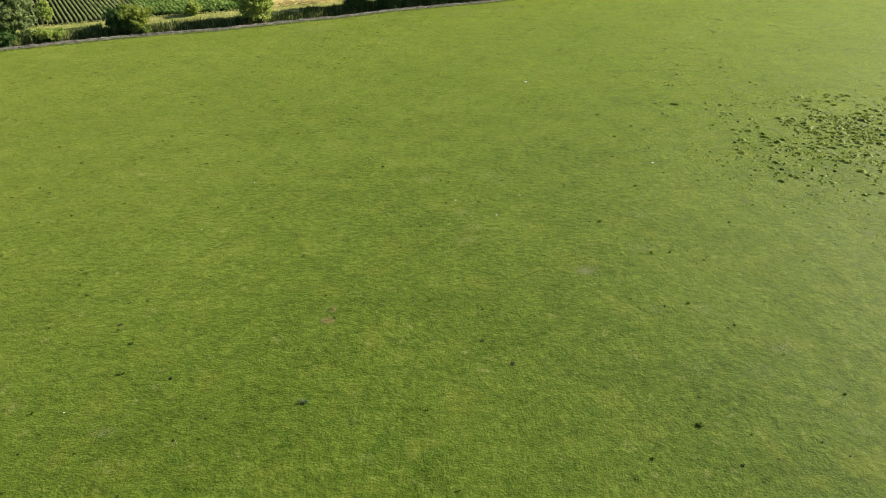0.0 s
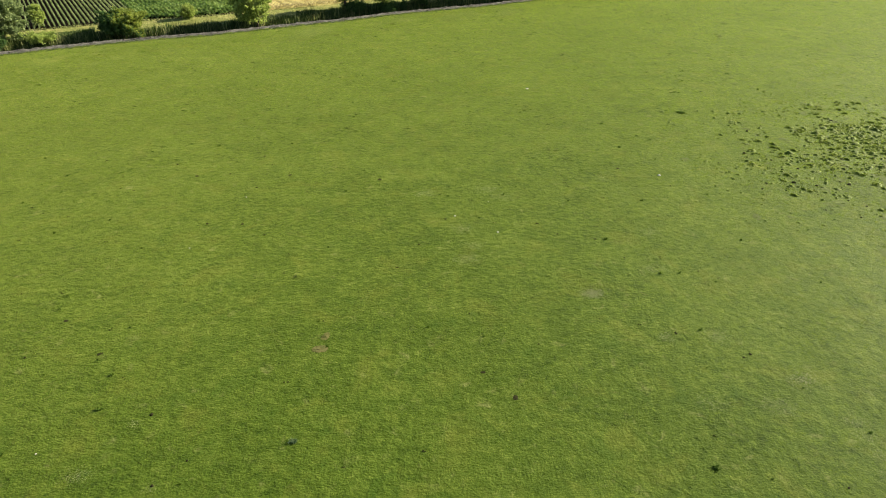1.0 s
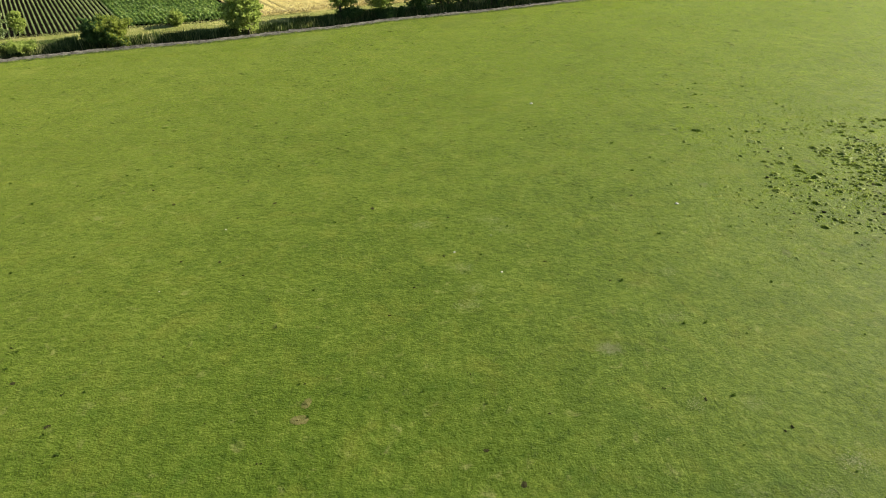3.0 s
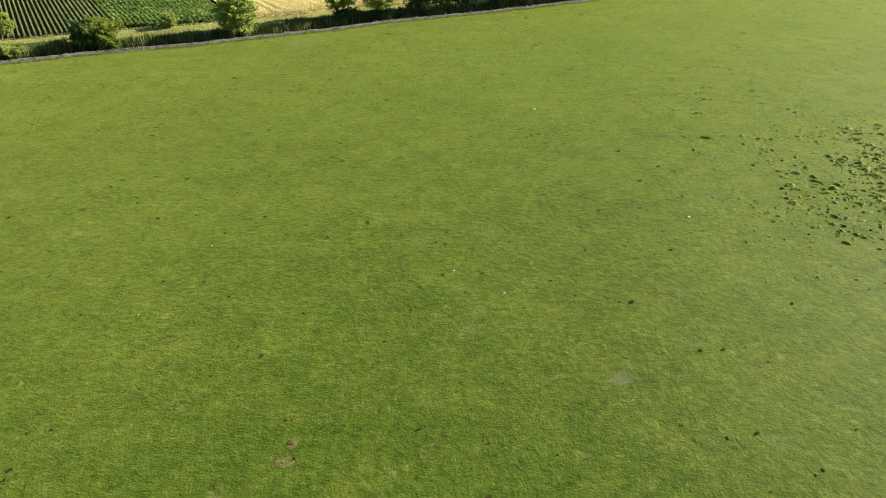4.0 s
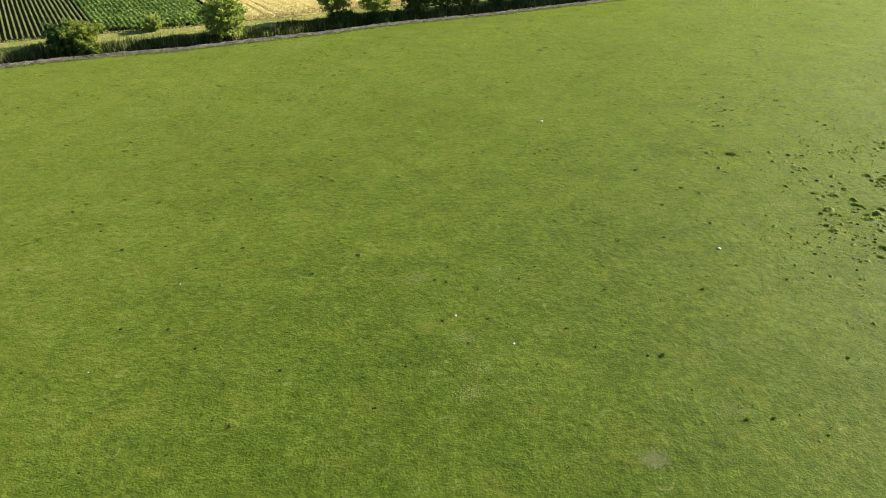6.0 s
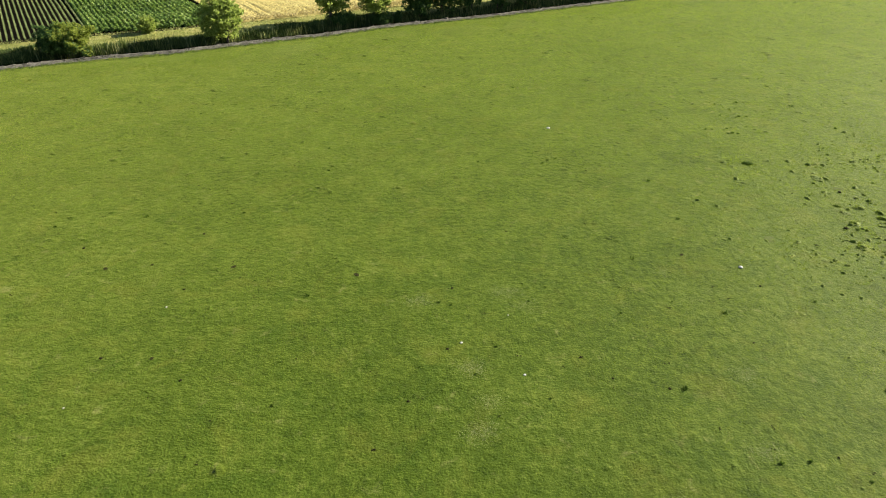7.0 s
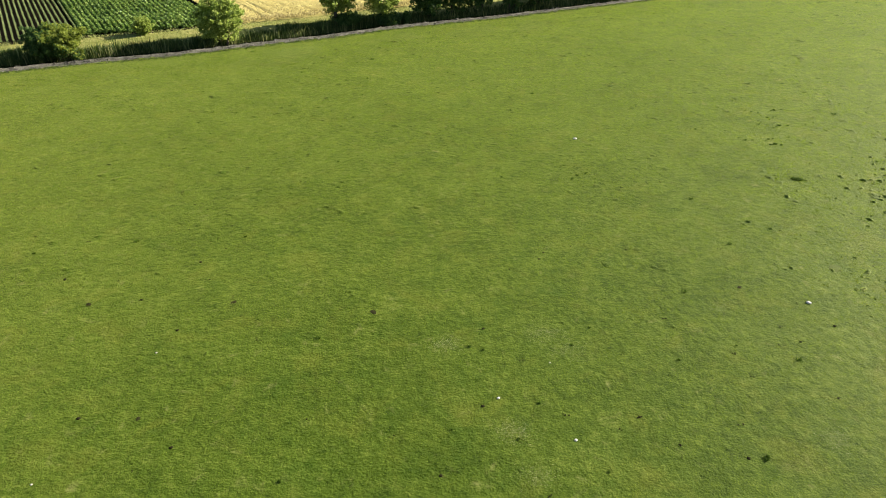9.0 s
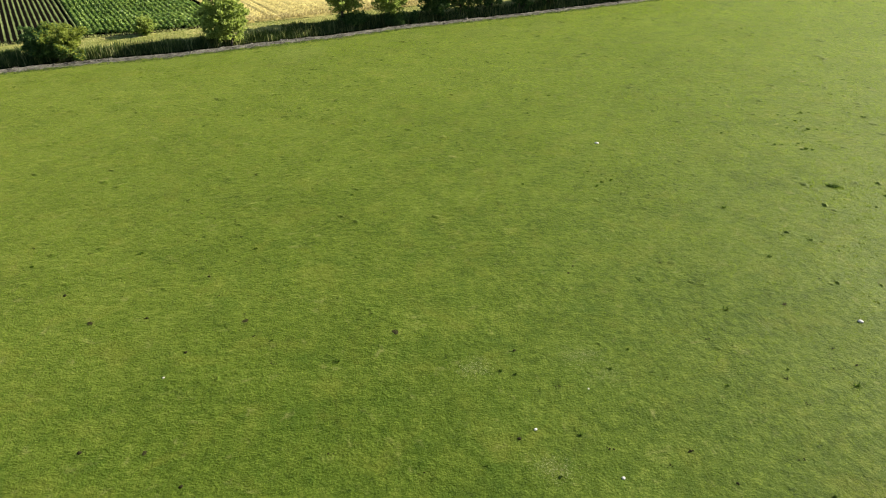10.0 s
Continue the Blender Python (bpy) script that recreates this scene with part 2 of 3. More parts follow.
slot = np.digitize(mid_d + wobble, [-0.15, 1.9, 6.6, 17.2])
ground = new("ground", mesh_of("ground", verts, faces, [M_PASTURE, M_MUD, M_DITCH, M_VERGE, M_SOIL], slot, True))
tagged(ground, "grazed green pasture with ditch, spoil bank and field soil", "ground", kind="structure")

wx = steps(-110, 110, 2.0, 300)
va, vb = spot(wx, np.full(len(wx), 2.9)), spot(wx, np.full(len(wx), 6.3))
verts = np.concatenate([np.c_[va, np.full(len(wx), -0.72)], np.c_[vb, np.full(len(wx), -0.72)]])
ii = np.arange(len(wx) - 1)
water = new("water", mesh_of("water", verts, np.stack([ii, ii + 1, ii + 1 + len(wx), ii + len(wx)], -1), [M_WATER]))
tagged(water, "dark still water in the narrow ditch", "water", kind="structure")


# ---- blades ----
def blades(x, y, z, height, width, lean, bend=0.0, turn=None):
    """One tapering blade at each place: a triangle, or with bend two quads and a tip made of triangles."""
    n = len(x)
    a = rng.uniform(0, 2 * np.pi, n) if turn is None else turn
    b = rng.uniform(0, 2 * np.pi, n)
    ux, uy = np.cos(a) * width / 2, np.sin(a) * width / 2
    lx, ly = np.cos(b) * lean * height, np.sin(b) * lean * height
    base = np.stack([x, y, z - 0.01], -1)
    side = np.stack([ux, uy, np.zeros(n)], -1)
    if not bend:
        v = np.stack([base - side, base + side, base + np.stack([lx, ly, height], -1)], 1).reshape(-1, 3)
        return v, np.arange(3 * n).reshape(-1, 3)
    mid = base + np.stack([lx * 0.3, ly * 0.3, height * 0.6], -1)
    tip = base + np.stack([lx * (1 + bend), ly * (1 + bend), height], -1)
    v = np.stack([base - side, base + side, mid - side * 0.7, mid + side * 0.7, tip], 1).reshape(-1, 3)
    k = 5 * np.arange(n)
    f = np.concatenate([np.stack([k, k + 1, k + 3], -1), np.stack([k, k + 3, k + 2], -1), np.stack([k + 2, k + 3, k + 4], -1)])
    return v, f


def tufts(x, y, per, spread, height, width, lean, bend=0.0):
    """per blades round each place; height may be an array over the places."""
    n = len(x)
    bx = np.repeat(x, per) + rng.normal(0, 1, n * per) * np.repeat(np.broadcast_to(spread, n), per)
    by = np.repeat(y, per) + rng.normal(0, 1, n * per) * np.repeat(np.broadcast_to(spread, n), per)
    h = np.repeat(np.broadcast_to(height, n), per) * rng.uniform(0.6, 1.25, n * per)
    return blades(bx, by, ground_z(bx, by), h, width * rng.uniform(0.7, 1.3, n * per), lean * rng.uniform(0.2, 1.2, n * per), bend)


def scatter(n, x0, x1, y0, y1):
    return rng.uniform(x0, x1, n), rng.uniform(y0, y1, n)


# ---- pasture sward: short grazed tufts ----
def from_path(x, y):
    """Plan distance from the camera's path, along which the sward is made shortest and finest."""
    k = np.clip(y / 31.3, 0, 1)
    return np.hypot(x + 3.6 * k * k, y - 31.3 * k)


n = 1200000
x, y = scatter(n, -100, 118, 15, 172)
d, _ = across(x, y)
keep = (d < -0.3) & (np.abs(x) < 12 + 0.80 * y)
x, y = x[keep], y[keep]
r = from_path(x, y)
# blades made taller and wider away from the camera's path brighten the far grass
height = 0.070 * (1.0 + 0.10 * waves(x, y, 0.9, 5) + 0.25 * waves(x, y, 3.2, 6)) * np.interp(r, [12, 65], [0.75, 1.15])
v, f = tufts(x, y, 2, 0.3, height, np.repeat(np.interp(r, [12, 60], [0.026, 0.050]), 2), 0.6)
grass = new("grass", mesh_of("grass", v, f, [M_BLADE]))
tagged(grass, "short grazed bright green pasture grass", "grass", kind="stuff")

# ---- crops: row direction and the field's edges in the row frame ----
ROW_ALONG = np.array([-0.552, 0.834])
ROW_SIDE = np.array([0.834, 0.552])


def crop_row(r, l0, l1, spacing, wide, tall, per_m, leaf, mat_, label, group):
    n = int((l1 - l0) * per_m)
    l = rng.uniform(l0, l1, n)
    stand = np.floor(l / spacing) * spacing + spacing / 2 + rng.normal(0, spacing * 0.3, n)
    ph, fq = rng.uniform(0, 6.28, 3), rng.uniform(0.7, 1.4, 3)
    off = rng.normal(0, wide * 0.36, n) + 0.11 * wide * (np.sin(l * 0.7 * fq[0] + ph[0]) + np.sin(l * 2.1 * fq[1] + ph[1]) + np.sin(l * 4.7 * fq[2] + ph[2]))
    px = ROW_SIDE[0] * (r + off) + ROW_ALONG[0] * stand
    py = ROW_SIDE[1] * (r + off) + ROW_ALONG[1] * stand
    pz = tall * (1 + 0.55 * wide * waves(px, py, 2.2, 77) + 0.40 * wide * waves(px, py, 0.3, 78)) * np.clip(1 - (off / wide) ** 2, 0.15, 1) * rng.uniform(0.35, 1.1, n)
    v, f = leaf_cloud(np.stack([px, py, pz], -1), leaf, flat=0.55)
    ob = new("crop_row", mesh_of("crop_row", v, f, [mat_]))
    return tagged(ob, label, "crop row", group, "stuff")


def leaf_cloud(centres, size, flat=0.0, normal=None):
    """A small folded leaf, four-cornered, at each centre, turned at random."""
    n = len(centres)
    a = rng.normal(0, 1, (n, 3))
    a[:, 2] *= 1 - flat
    a /= np.linalg.norm(a, axis=1)[:, None]
    b = rng.normal(0, 1, (n, 3))
    b[:, 2] *= 1 - flat
    b -= a * (a * b).sum(1)[:, None]
    b /= np.linalg.norm(b, axis=1)[:, None]
    s = size * rng.uniform(0.6, 1.4, n)[:, None]
    up = np.cross(a, b) * s * 0.18
    v = np.stack([centres - a * s * 0.5, centres + b * s * 0.3 + up, centres + a * s * 0.55, centres - b * s * 0.3 + up], 1).reshape(-1, 3)
    k = 4 * np.arange(n)
    f = np.concatenate([np.stack([k, k + 1, k + 2], -1), np.stack([k, k + 2, k + 3], -1)])
    return v, f


def row_start(r, edge=18.2):
    """Where, along a row at r, the field begins."""
    l = np.linspace(60, 220, 800)
    x, y = ROW_SIDE[0] * r + ROW_ALONG[0] * l, ROW_SIDE[1] * r + ROW_ALONG[1] * l
    d, _ = across(x, y)
    return l[np.argmax(d > edge)]


for r in np.arange(-15.0, 21.7, 0.87):
    l0 = row_start(r) + rng.uniform(-0.3, 0.5)
    crop_row(r, l0, l0 + 50, 0.06, 0.14, 0.75, 62, 0.21, M_CROP_PALE, "long row of pale green crop plants on bare soil", "rows of pale crop")
for r in np.arange(22.4, 44.0, 0.87):
    l0 = row_start(r) + rng.uniform(-0.3, 0.6)
    crop_row(r, l0, l0 + 48, 0.06, 0.54, 0.85, 110, 0.37, M_CROP, "long row of lush broad-leaved green crop", "rows of lush crop")

# ---- wheat: the standing crop's top and its edge of ears ----
wr = np.arange(45.0, 150.1, 0.5)
wl = np.arange(0, 62.1, 0.6)
starts = np.array([row_start(r, 16.8) for r in wr])
WR, WL = np.meshgrid(wr, wl)
L = starts[None, :] + WL
px = ROW_SIDE[0] * WR + ROW_ALONG[0] * L
py = ROW_SIDE[1] * WR + ROW_ALONG[1] * L
pz = 0.62 + 0.06 * np.sin(px * 1.9) * np.sin(py * 1.6) + rng.normal(0, 0.035, px.shape)
pz = pz - 0.55 * np.exp(-WL / 1.7)
tram = np.minimum(np.abs((WR - 52) % 18 - 0.0), np.abs((WR - 53.8) % 18))
pz = pz - 0.12 * (tram < 0.3)
verts = np.stack([px, py, pz], -1).reshape(-1, 3)
nc = len(wr)
ii = (np.arange(len(wl) - 1)[:, None] * nc + np.arange(nc - 1)[None, :]).ravel()
wheat = new("wheat", mesh_of("wheat", verts, np.stack([ii, ii + 1, ii + nc + 1, ii + nc], -1), [M_WHEAT], None, False))
tagged(wheat, "ripe golden wheat standing in the field", "wheat", kind="stuff")
n = 16000
r = rng.uniform(44.8, 105, n)
l = np.interp(r, wr, starts) + np.abs(rng.exponential(11, n))
x, y = ROW_SIDE[0] * r + ROW_ALONG[0] * l, ROW_SIDE[1] * r + ROW_ALONG[1] * l
v, f = blades(x, y, np.full(n, 0.35), rng.uniform(0.3, 0.55, n), np.full(n, 0.10), np.full(n, 0.5), 0.4)
ears = new("wheat_ears", mesh_of("wheat_ears", v, f, [M_EAR]))
tagged(ears, "golden ripe wheat ears above the crop", "wheat", kind="stuff")

# ---- reeds and rank grass between the ditch and the fields ----
n = 42000
x0, d = rng.uniform(-105, 70, n), rng.triangular(5.8, 6.6, 9.6, n)
x0 = np.concatenate([x0, rng.uniform(-82, -62.5, 9000), rng.uniform(-27, -8, 6000)])
d = np.concatenate([d, rng.uniform(6.5, 13.0, 9000), rng.uniform(6.5, 12.0, 6000)])
n = len(d)
p = spot(x0, d)
v, f = blades(p[:, 0], p[:, 1], ground_z(p[:, 0], p[:, 1], d, x0), rng.uniform(0.5, 1.2, n) * (1 + 0.7 * (rng.uniform(0, 1, n) < 0.15)) * np.interp(x0, [-64, -62, -40, -37, -30, -27], [0.45, 0.8, 0.95, 0.6, 0.6, 0.7]) * (0.85 + 0.4 * waves(p[:, 0], p[:, 1], 0.9, 51)), rng.uniform(0.05, 0.10, n), rng.uniform(0.05, 0.3, n), 0.5)
reeds = tagged(new("reeds", mesh_of("reeds", v, f, [M_REED])), "tall green reeds along the dark ditch", "reeds", kind="stuff")
n = 36000
x0, d = rng.uniform(-105, 70, n), rng.uniform(8.2, 18.6, n)
p = spot(x0, d)
v, f = blades(p[:, 0], p[:, 1], ground_z(p[:, 0], p[:, 1], d, x0), rng.uniform(0.08, 0.22, n) * np.interp(d, [15.5, 17.6], [1.0, 1.5]), rng.uniform(0.07, 0.13, n), rng.uniform(0.8, 2.0, n), 0.4)
rank = tagged(new("verge_grass", mesh_of("verge_grass", v, f, [M_STRAW])), "rank straw-coloured grass on the verge", "grass", kind="stuff")
n = 1500
x0, d = rng.uniform(-105, 60, n), rng.triangular(5.6, 6.2, 8.5, n)
p = spot(x0, d)
v, f = blades(p[:, 0], p[:, 1], ground_z(p[:, 0], p[:, 1], d, x0), rng.uniform(1.0, 2.0, n), rng.uniform(0.05, 0.09, n), rng.uniform(0.05, 0.35, n), 0.4)
stems = tagged(new("reed_stems", mesh_of("reed_stems", v, f, [M_STRAW])), "pale dry reed stems standing over the ditch", "reeds", kind="stuff")
n = 3000
x0, d = rng.uniform(-100, 70, n), rng.normal(-0.5, 0.35, n)
p = spot(x0, d)
v, f = tufts(p[:, 0], p[:, 1], 4, 0.08, 0.22, 0.05, 0.6)
fringe = tagged(new("bank_fringe", mesh_of("bank_fringe", v, f, [M_REED])), "ragged grass fringe along the spoil bank", "grass", kind="stuff")


# ---- clods, stones and dung ----
def lump(radius, squash, seed, rings=5, around=8):
    """A rough closed lump, flattened below."""
    r = np.random.default_rng(seed)
    v = [(0, 0, radius * squash)]
    for i in range(1, rings):
        th = math.pi * i / rings
        for j in range(around):
            ph = 2 * math.pi * (j + 0.5 * (i % 2)) / around
            k = radius * r.uniform(0.72, 1.2)
            v.append((k * math.sin(th) * math.cos(ph), k * math.sin(th) * math.sin(ph), k * squash * max(math.cos(th), -0.35)))
    v.append((0, 0, -radius * squash * 0.35))
    f = []
    for j in range(around):
        f.append((0, 1 + j, 1 + (j + 1) % around))
        for i in range(rings - 2):
            a, b = 1 + i * around + j, 1 + i * around + (j + 1) % around
            f += [(a, a + around, b + around), (a, b + around, b)]
        a = 1 + (rings - 2) * around
        f.append((a + j, len(v) - 1, a + (j + 1) % around))
    return np.array(v), np.array(f)


def lumps_at(p, sizes, squash=0.7):
    vs, fs, o = [], [], 0
    forms = [lump(1.0, squash, s, 4, 6) for s in range(12)]
    for k, (q, s) in enumerate(zip(p, sizes)):
        v, f = forms[k % 12]
        a = rng.uniform(0, 6.28)
        rot = np.array([[math.cos(a), -math.sin(a), 0], [math.sin(a), math.cos(a), 0], [0, 0, 1]])
        vs.append(v @ rot.T * s + q)
        fs.append(f + o)
        o += len(v)
    return np.concatenate(vs), np.concatenate(fs)


n = 2300
x0, d = rng.uniform(-100, 62, n), rng.normal(1.0, 0.6, n)
p = spot(x0, d)
v, f = lumps_at(np.c_[p, ground_z(p[:, 0], p[:, 1], d, x0)], rng.gamma(1.2, 0.042, n) + 0.025)
clods = tagged(new("spoil_clods", mesh_of("spoil_clods", v, f, [M_MUD])), "grey dried mud clods along the bank", "clods", kind="stuff")


def dome(tall, seed, around=10):
    """A low mound of unit radius whose sides run out into the ground."""
    r = np.random.default_rng(seed)
    edge = 1 + 0.22 * np.sin(2 * np.pi * np.arange(around) / around * 2 + r.uniform(0, 6.28)) + r.normal(0, 0.12, around)
    v = [(0, 0, tall)]
    for out, up in ((0.3, 0.86), (0.58, 0.5), (0.82, 0.16), (1.05, -0.14)):
        for j in range(around):
            a = 2 * math.pi * (j + 0.5 * (out > 0.5)) / around
            k = out * edge[j] * r.uniform(0.9, 1.1)
            v.append((k * math.cos(a), k * math.sin(a), tall * (up + (r.normal(0, 0.12) if out < 1 else 0))))
    f = [(0, 1 + j, 1 + (j + 1) % around) for j in range(around)]
    for i in range(3):
        for j in range(around):
            a, b = 1 + i * around + j, 1 + i * around + (j + 1) % around
            f += [(a, a + around, b + around), (a, b + around, b)]
    return np.array(v), np.array(f)


def stone(x, y, size, seed):
    v, f = lump(size, 0.4, seed, 6, 10)
    ob = new("stone", mesh_of("stone", v, f, [M_STONE], None, True))
    ob.matrix_world = pose(x, y, float(ground_z(np.array([x]), np.array([y]))[0]) + size * 0.15, 0, 0, seed * 40)
    return tagged(ob, "small pale stone lying in the grass", "stone", "stones in the pasture")


stone(12.3, 90.3, 0.22, 1)
stone(22.9, 61.4, 0.17, 2)
stone(5.0, 49.8, 0.09, 3)
stone(1.2, 52.7, 0.09, 4)
stone(-22.7, 25.5, 0.05, 5)
stone(-21.7, 47.1, 0.06, 6)
stone(-19.3, 56.3, 0.07, 7)
stone(4.5, 55.6, 0.06, 8)


def dung(x, y, size, seed):
    v, f = lump(size, 0.35, seed, 5, 9)
    ob = new("dung_pile", mesh_of("dung_pile", v, f, [M_DUNG], None, True))
    ob.matrix_world = pose(x, y, float(ground_z(np.array([x]), np.array([y]))[0]) + size * 0.1, 0, 0, seed * 57)
    return tagged(ob, "small dark dried dung pile on the grass", "dung", "dung on the pasture")


for k, (x, y) in enumerate(((-23.7, 22.5), (-15.4, 23.5), (-17.4, 28.4), (-14.1, 25.1), (0.3, 52.1), (-28.9, 64.0), (-18.5, 39.7), (-2.0, 47.6), (-18.8, 58.4), (5.3, 66.8),
                            (-15.8, 49.3), (-21.5, 51.2), (10.3, 49.5), (13.5, 48.7))):
    dung(x, y, 0.08 + 0.02 * (k % 3), k)


n = 330
x, y = scatter(n, -52, 44, 19, 84)
keep = (np.abs(x) < 10 + 0.75 * y) & (rng.uniform(0, 1, n) < 0.55 + 0.45 * waves(x, y, 0.35, 61))
x, y = np.repeat(x[keep], 3), np.repeat(y[keep], 3)
x, y = x + rng.normal(0, 0.10, len(x)), y + rng.normal(0, 0.07, len(x))
v, f = lumps_at(np.c_[x, y, ground_z(x, y) + 0.02], rng.gamma(3.0, 0.011, len(x)) + 0.010, 0.5)
tagged(new("droppings", mesh_of("droppings", v, f, [M_DUNG])), "small dark droppings scattered over the grass", "dung", kind="stuff")


def bare_spot(x, y, radius, seed, mat_, label):
    """A thin uneven scab of bare soil with a few clods on it."""
    r = np.random.default_rng(seed)
    v, f = dome(0.05, seed, 12)
    vs, fs, o = [v * radius], [f], len(v)
    for k in range(7):
        a, out = r.uniform(0, 6.28), radius * r.uniform(0.1, 0.9)
        cv, cf = lump(radius * r.uniform(0.06, 0.16), 0.6, seed + k, 4, 6)
        vs.append(cv + (out * math.cos(a), out * math.sin(a), 0.02))
        fs.append(cf + o)
        o += len(cv)
    ob = new("bare_patch", mesh_of("bare_patch", np.concatenate(vs), np.concatenate(fs), [mat_], None, True))
    ob.matrix_world = pose(x, y, float(ground_z(np.array([x]), np.array([y]))[0]) + 0.012, 0, 0, seed * 29)
    return tagged(ob, label, "bare soil", "bare spots in the pasture")


for k, (x, y, radius) in enumerate(((2.7, 32.1, 0.24), (4.6, 29.9, 0.34), (-23.0, 33.7, 0.26), (-27.1, 37.2, 0.26), (-25.8, 61.1, 0.30), (-6.5, 60.3, 0.34), (-18.3, 51.2, 0.22),
                                    (-16.1, 61.4, 0.28), (19.0, 63.3, 0.26))):
    bare_spot(x, y, 0.6 * radius, 300 + k, M_MOULD, "small dark scrape of bare soil in the turf")
bare_spot(-8.3, 34.3, 0.42, 320, M_SCRAPE, "reddish-brown scrape of bare soil in the turf")
bare_spot(-8.1, 35.6, 0.34, 321, M_SCRAPE, "reddish-brown scrape of bare soil in the turf")


# ---- tussocks of rough dark grass ----
def tussock(x, y, size, seed, mat_=None):
    n = int(90 * size / 0.3)
    r = np.random.default_rng(seed)
    a, k = r.uniform(0, 6.28, n), size * np.sqrt(r.uniform(0, 1, n))
    bx, by = k * np.cos(a), k * np.sin(a) * 0.7
    v, f = blades(bx, by, np.zeros(n), size * r.uniform(0.4, 0.9, n), np.full(n, 0.05), r.uniform(0.2, 0.9, n), 0.4)
    ob = new("grass_tussock", mesh_of("grass_tussock", v, f, [mat_ or M_TUSSOCK]))
    ob.matrix_world = pose(x, y, float(ground_z(np.array([x]), np.array([y]))[0]), 0, 0, seed * 31)
    return tagged(ob, "dark green tussock of rough uneaten grass", "tussock", "tussocks in the pasture")


tussock(31.4, 80.5, 0.52, 11, M_SEDGE).scale = (1.1, 0.9, 0.45)
tagged(tussock(-8.5, 26.4, 0.26, 12, M_WEED), "pale grey-green leafy weed in the short grass", "weed")
tussock(14.4, 48.7, 0.20, 13, M_SEDGE)

for k, (x, y, size) in enumerate(((30.6, 90.1, 0.30), (38.0, 99.6, 0.32), (36.2, 94.4, 0.30), (36.0, 97.0, 0.24), (33.2, 88.9, 0.34), (33.2, 90.4, 0.26), (34.9, 98.8, 0.24),
                                  (26.3, 93.2, 0.26), (10.0, 83.6, 0.22), (10.9, 81.4, 0.26), (11.9, 81.9, 0.18), (10.6, 84.9, 0.16), (12.4, 80.6, 0.15), (9.5, 82.6, 0.15), (11.2, 83.0, 0.14), (12.6, 83.4, 0.13))):
    tussock(x, y, size * 0.62, 60 + k, M_SEDGE)
    tussock(x + 0.75 + 0.2 * math.sin(k), y + 0.35 * math.sin(3 * k), size * 0.45, 80 + k, M_SEDGE)
    tussock(x - 0.5, y + 0.6 * math.cos(2 * k), size * 0.38, 100 + k, M_SEDGE)


def rough_clumps(name, x, y, size, label, mat_=None):
    """Low mounds of broad blades, in one mesh."""
    v, f = tufts(x, y, 16, size * 0.55, size * 0.9 + 0.04, 0.07, 0.6, 0.4)
    me = mesh_of(name, v, f, [mat_ or M_TUSSOCK])
    return tagged(new(name, me), label, "tussocks", kind="stuff")


def hummocks(name, x, y, size, flat, seeds, mat_, label, category):
    """Low uneven turf domes, sunk a little into the ground, in one mesh."""
    forms = [dome(flat, k, 8) for k in seeds]
    z = ground_z(x, y)
    vs, fs, o = [], [], 0
    for k in range(len(x)):
        v, f = forms[k % len(forms)]
        a, wide = rng.uniform(0, 6.28), rng.uniform(0.8, 1.7)
        rot = np.array([[math.cos(a) * wide, -math.sin(a), 0], [math.sin(a) * wide, math.cos(a), 0], [0, 0, 1]])
        vs.append(v @ rot.T * size[k] + (x[k], y[k], z[k]))
        fs.append(f + o)
        o += len(v)
    me = mesh_of(name, np.concatenate(vs), np.concatenate(fs), [mat_], None, True)
    return tagged(new(name, me), label, category, kind="stuff")


def turf_tussock(seed, size):
    """The mesh of one tussock: a lumpy turf body with blades standing out of it."""
    global rng
    keep_rng, rng = rng, np.random.default_rng(seed)
    v, f = dome(0.5, seed)
    v = v * size * np.array([1.45, 1.0, 1.0])
    n = 70
    a, k = rng.uniform(0, 6.28, n), size * np.sqrt(rng.uniform(0.02, 1, n))
    top = size * 0.45 * np.sqrt(np.clip(1 - (k / size) ** 2, 0, 1)) * 0.8
    bv, bf = blades(1.25 * k * np.cos(a), 0.85 * k * np.sin(a), top, size * rng.uniform(0.15, 0.36, n), np.full(n, 0.045), rng.uniform(0.6, 1.6, n), 0.4)
    rng = keep_rng
    idx = np.concatenate([np.zeros(len(f), int), np.ones(len(bf), int)])
    return mesh_of("grass_tussock", np.concatenate([v, bv]), np.concatenate([f, bf + len(v)]), [M_TUFT, M_TUSSOCK], idx, True)


# the poached corner: single tussocks, the small growth among them and trodden mud
tussock_meshes = [turf_tussock(200 + k, size) for k, size in enumerate((0.16, 0.20, 0.24, 0.28, 0.34, 0.42))]
n = 900
a, k = rng.normal(0, 1, n), rng.normal(0, 1, n)
x, y = 50.0 + 8.5 * a + 2 * k, 69.5 + 9.0 * k + 1.5 * a
keep = rng.uniform(0, 1, n) < np.clip(0.35 + 0.8 * waves(x, y, 0.45, 8), 0, 1)
keep &= np.hypot(a, k) < 1.9
x, y = x[keep][:290], y[keep][:290]
z = ground_z(x, y)
for k in range(len(x)):
    ob = new("grass_tussock", tussock_meshes[int(rng.integers(0, 6))])
    ob.matrix_world = pose(x[k], y[k], z[k], 0, 0, rng.uniform(-60, 60))
    tagged(ob, "rough yellow-green tussock in the poached corner", "tussock", "tussocks in the poached corner")
n = 4600
a, k = rng.normal(0, 1, n), rng.normal(0, 1, n)
x, y = 49.5 + 10.0 * a + 2 * k, 70 + 9.5 * k + 1.5 * a
more = 120
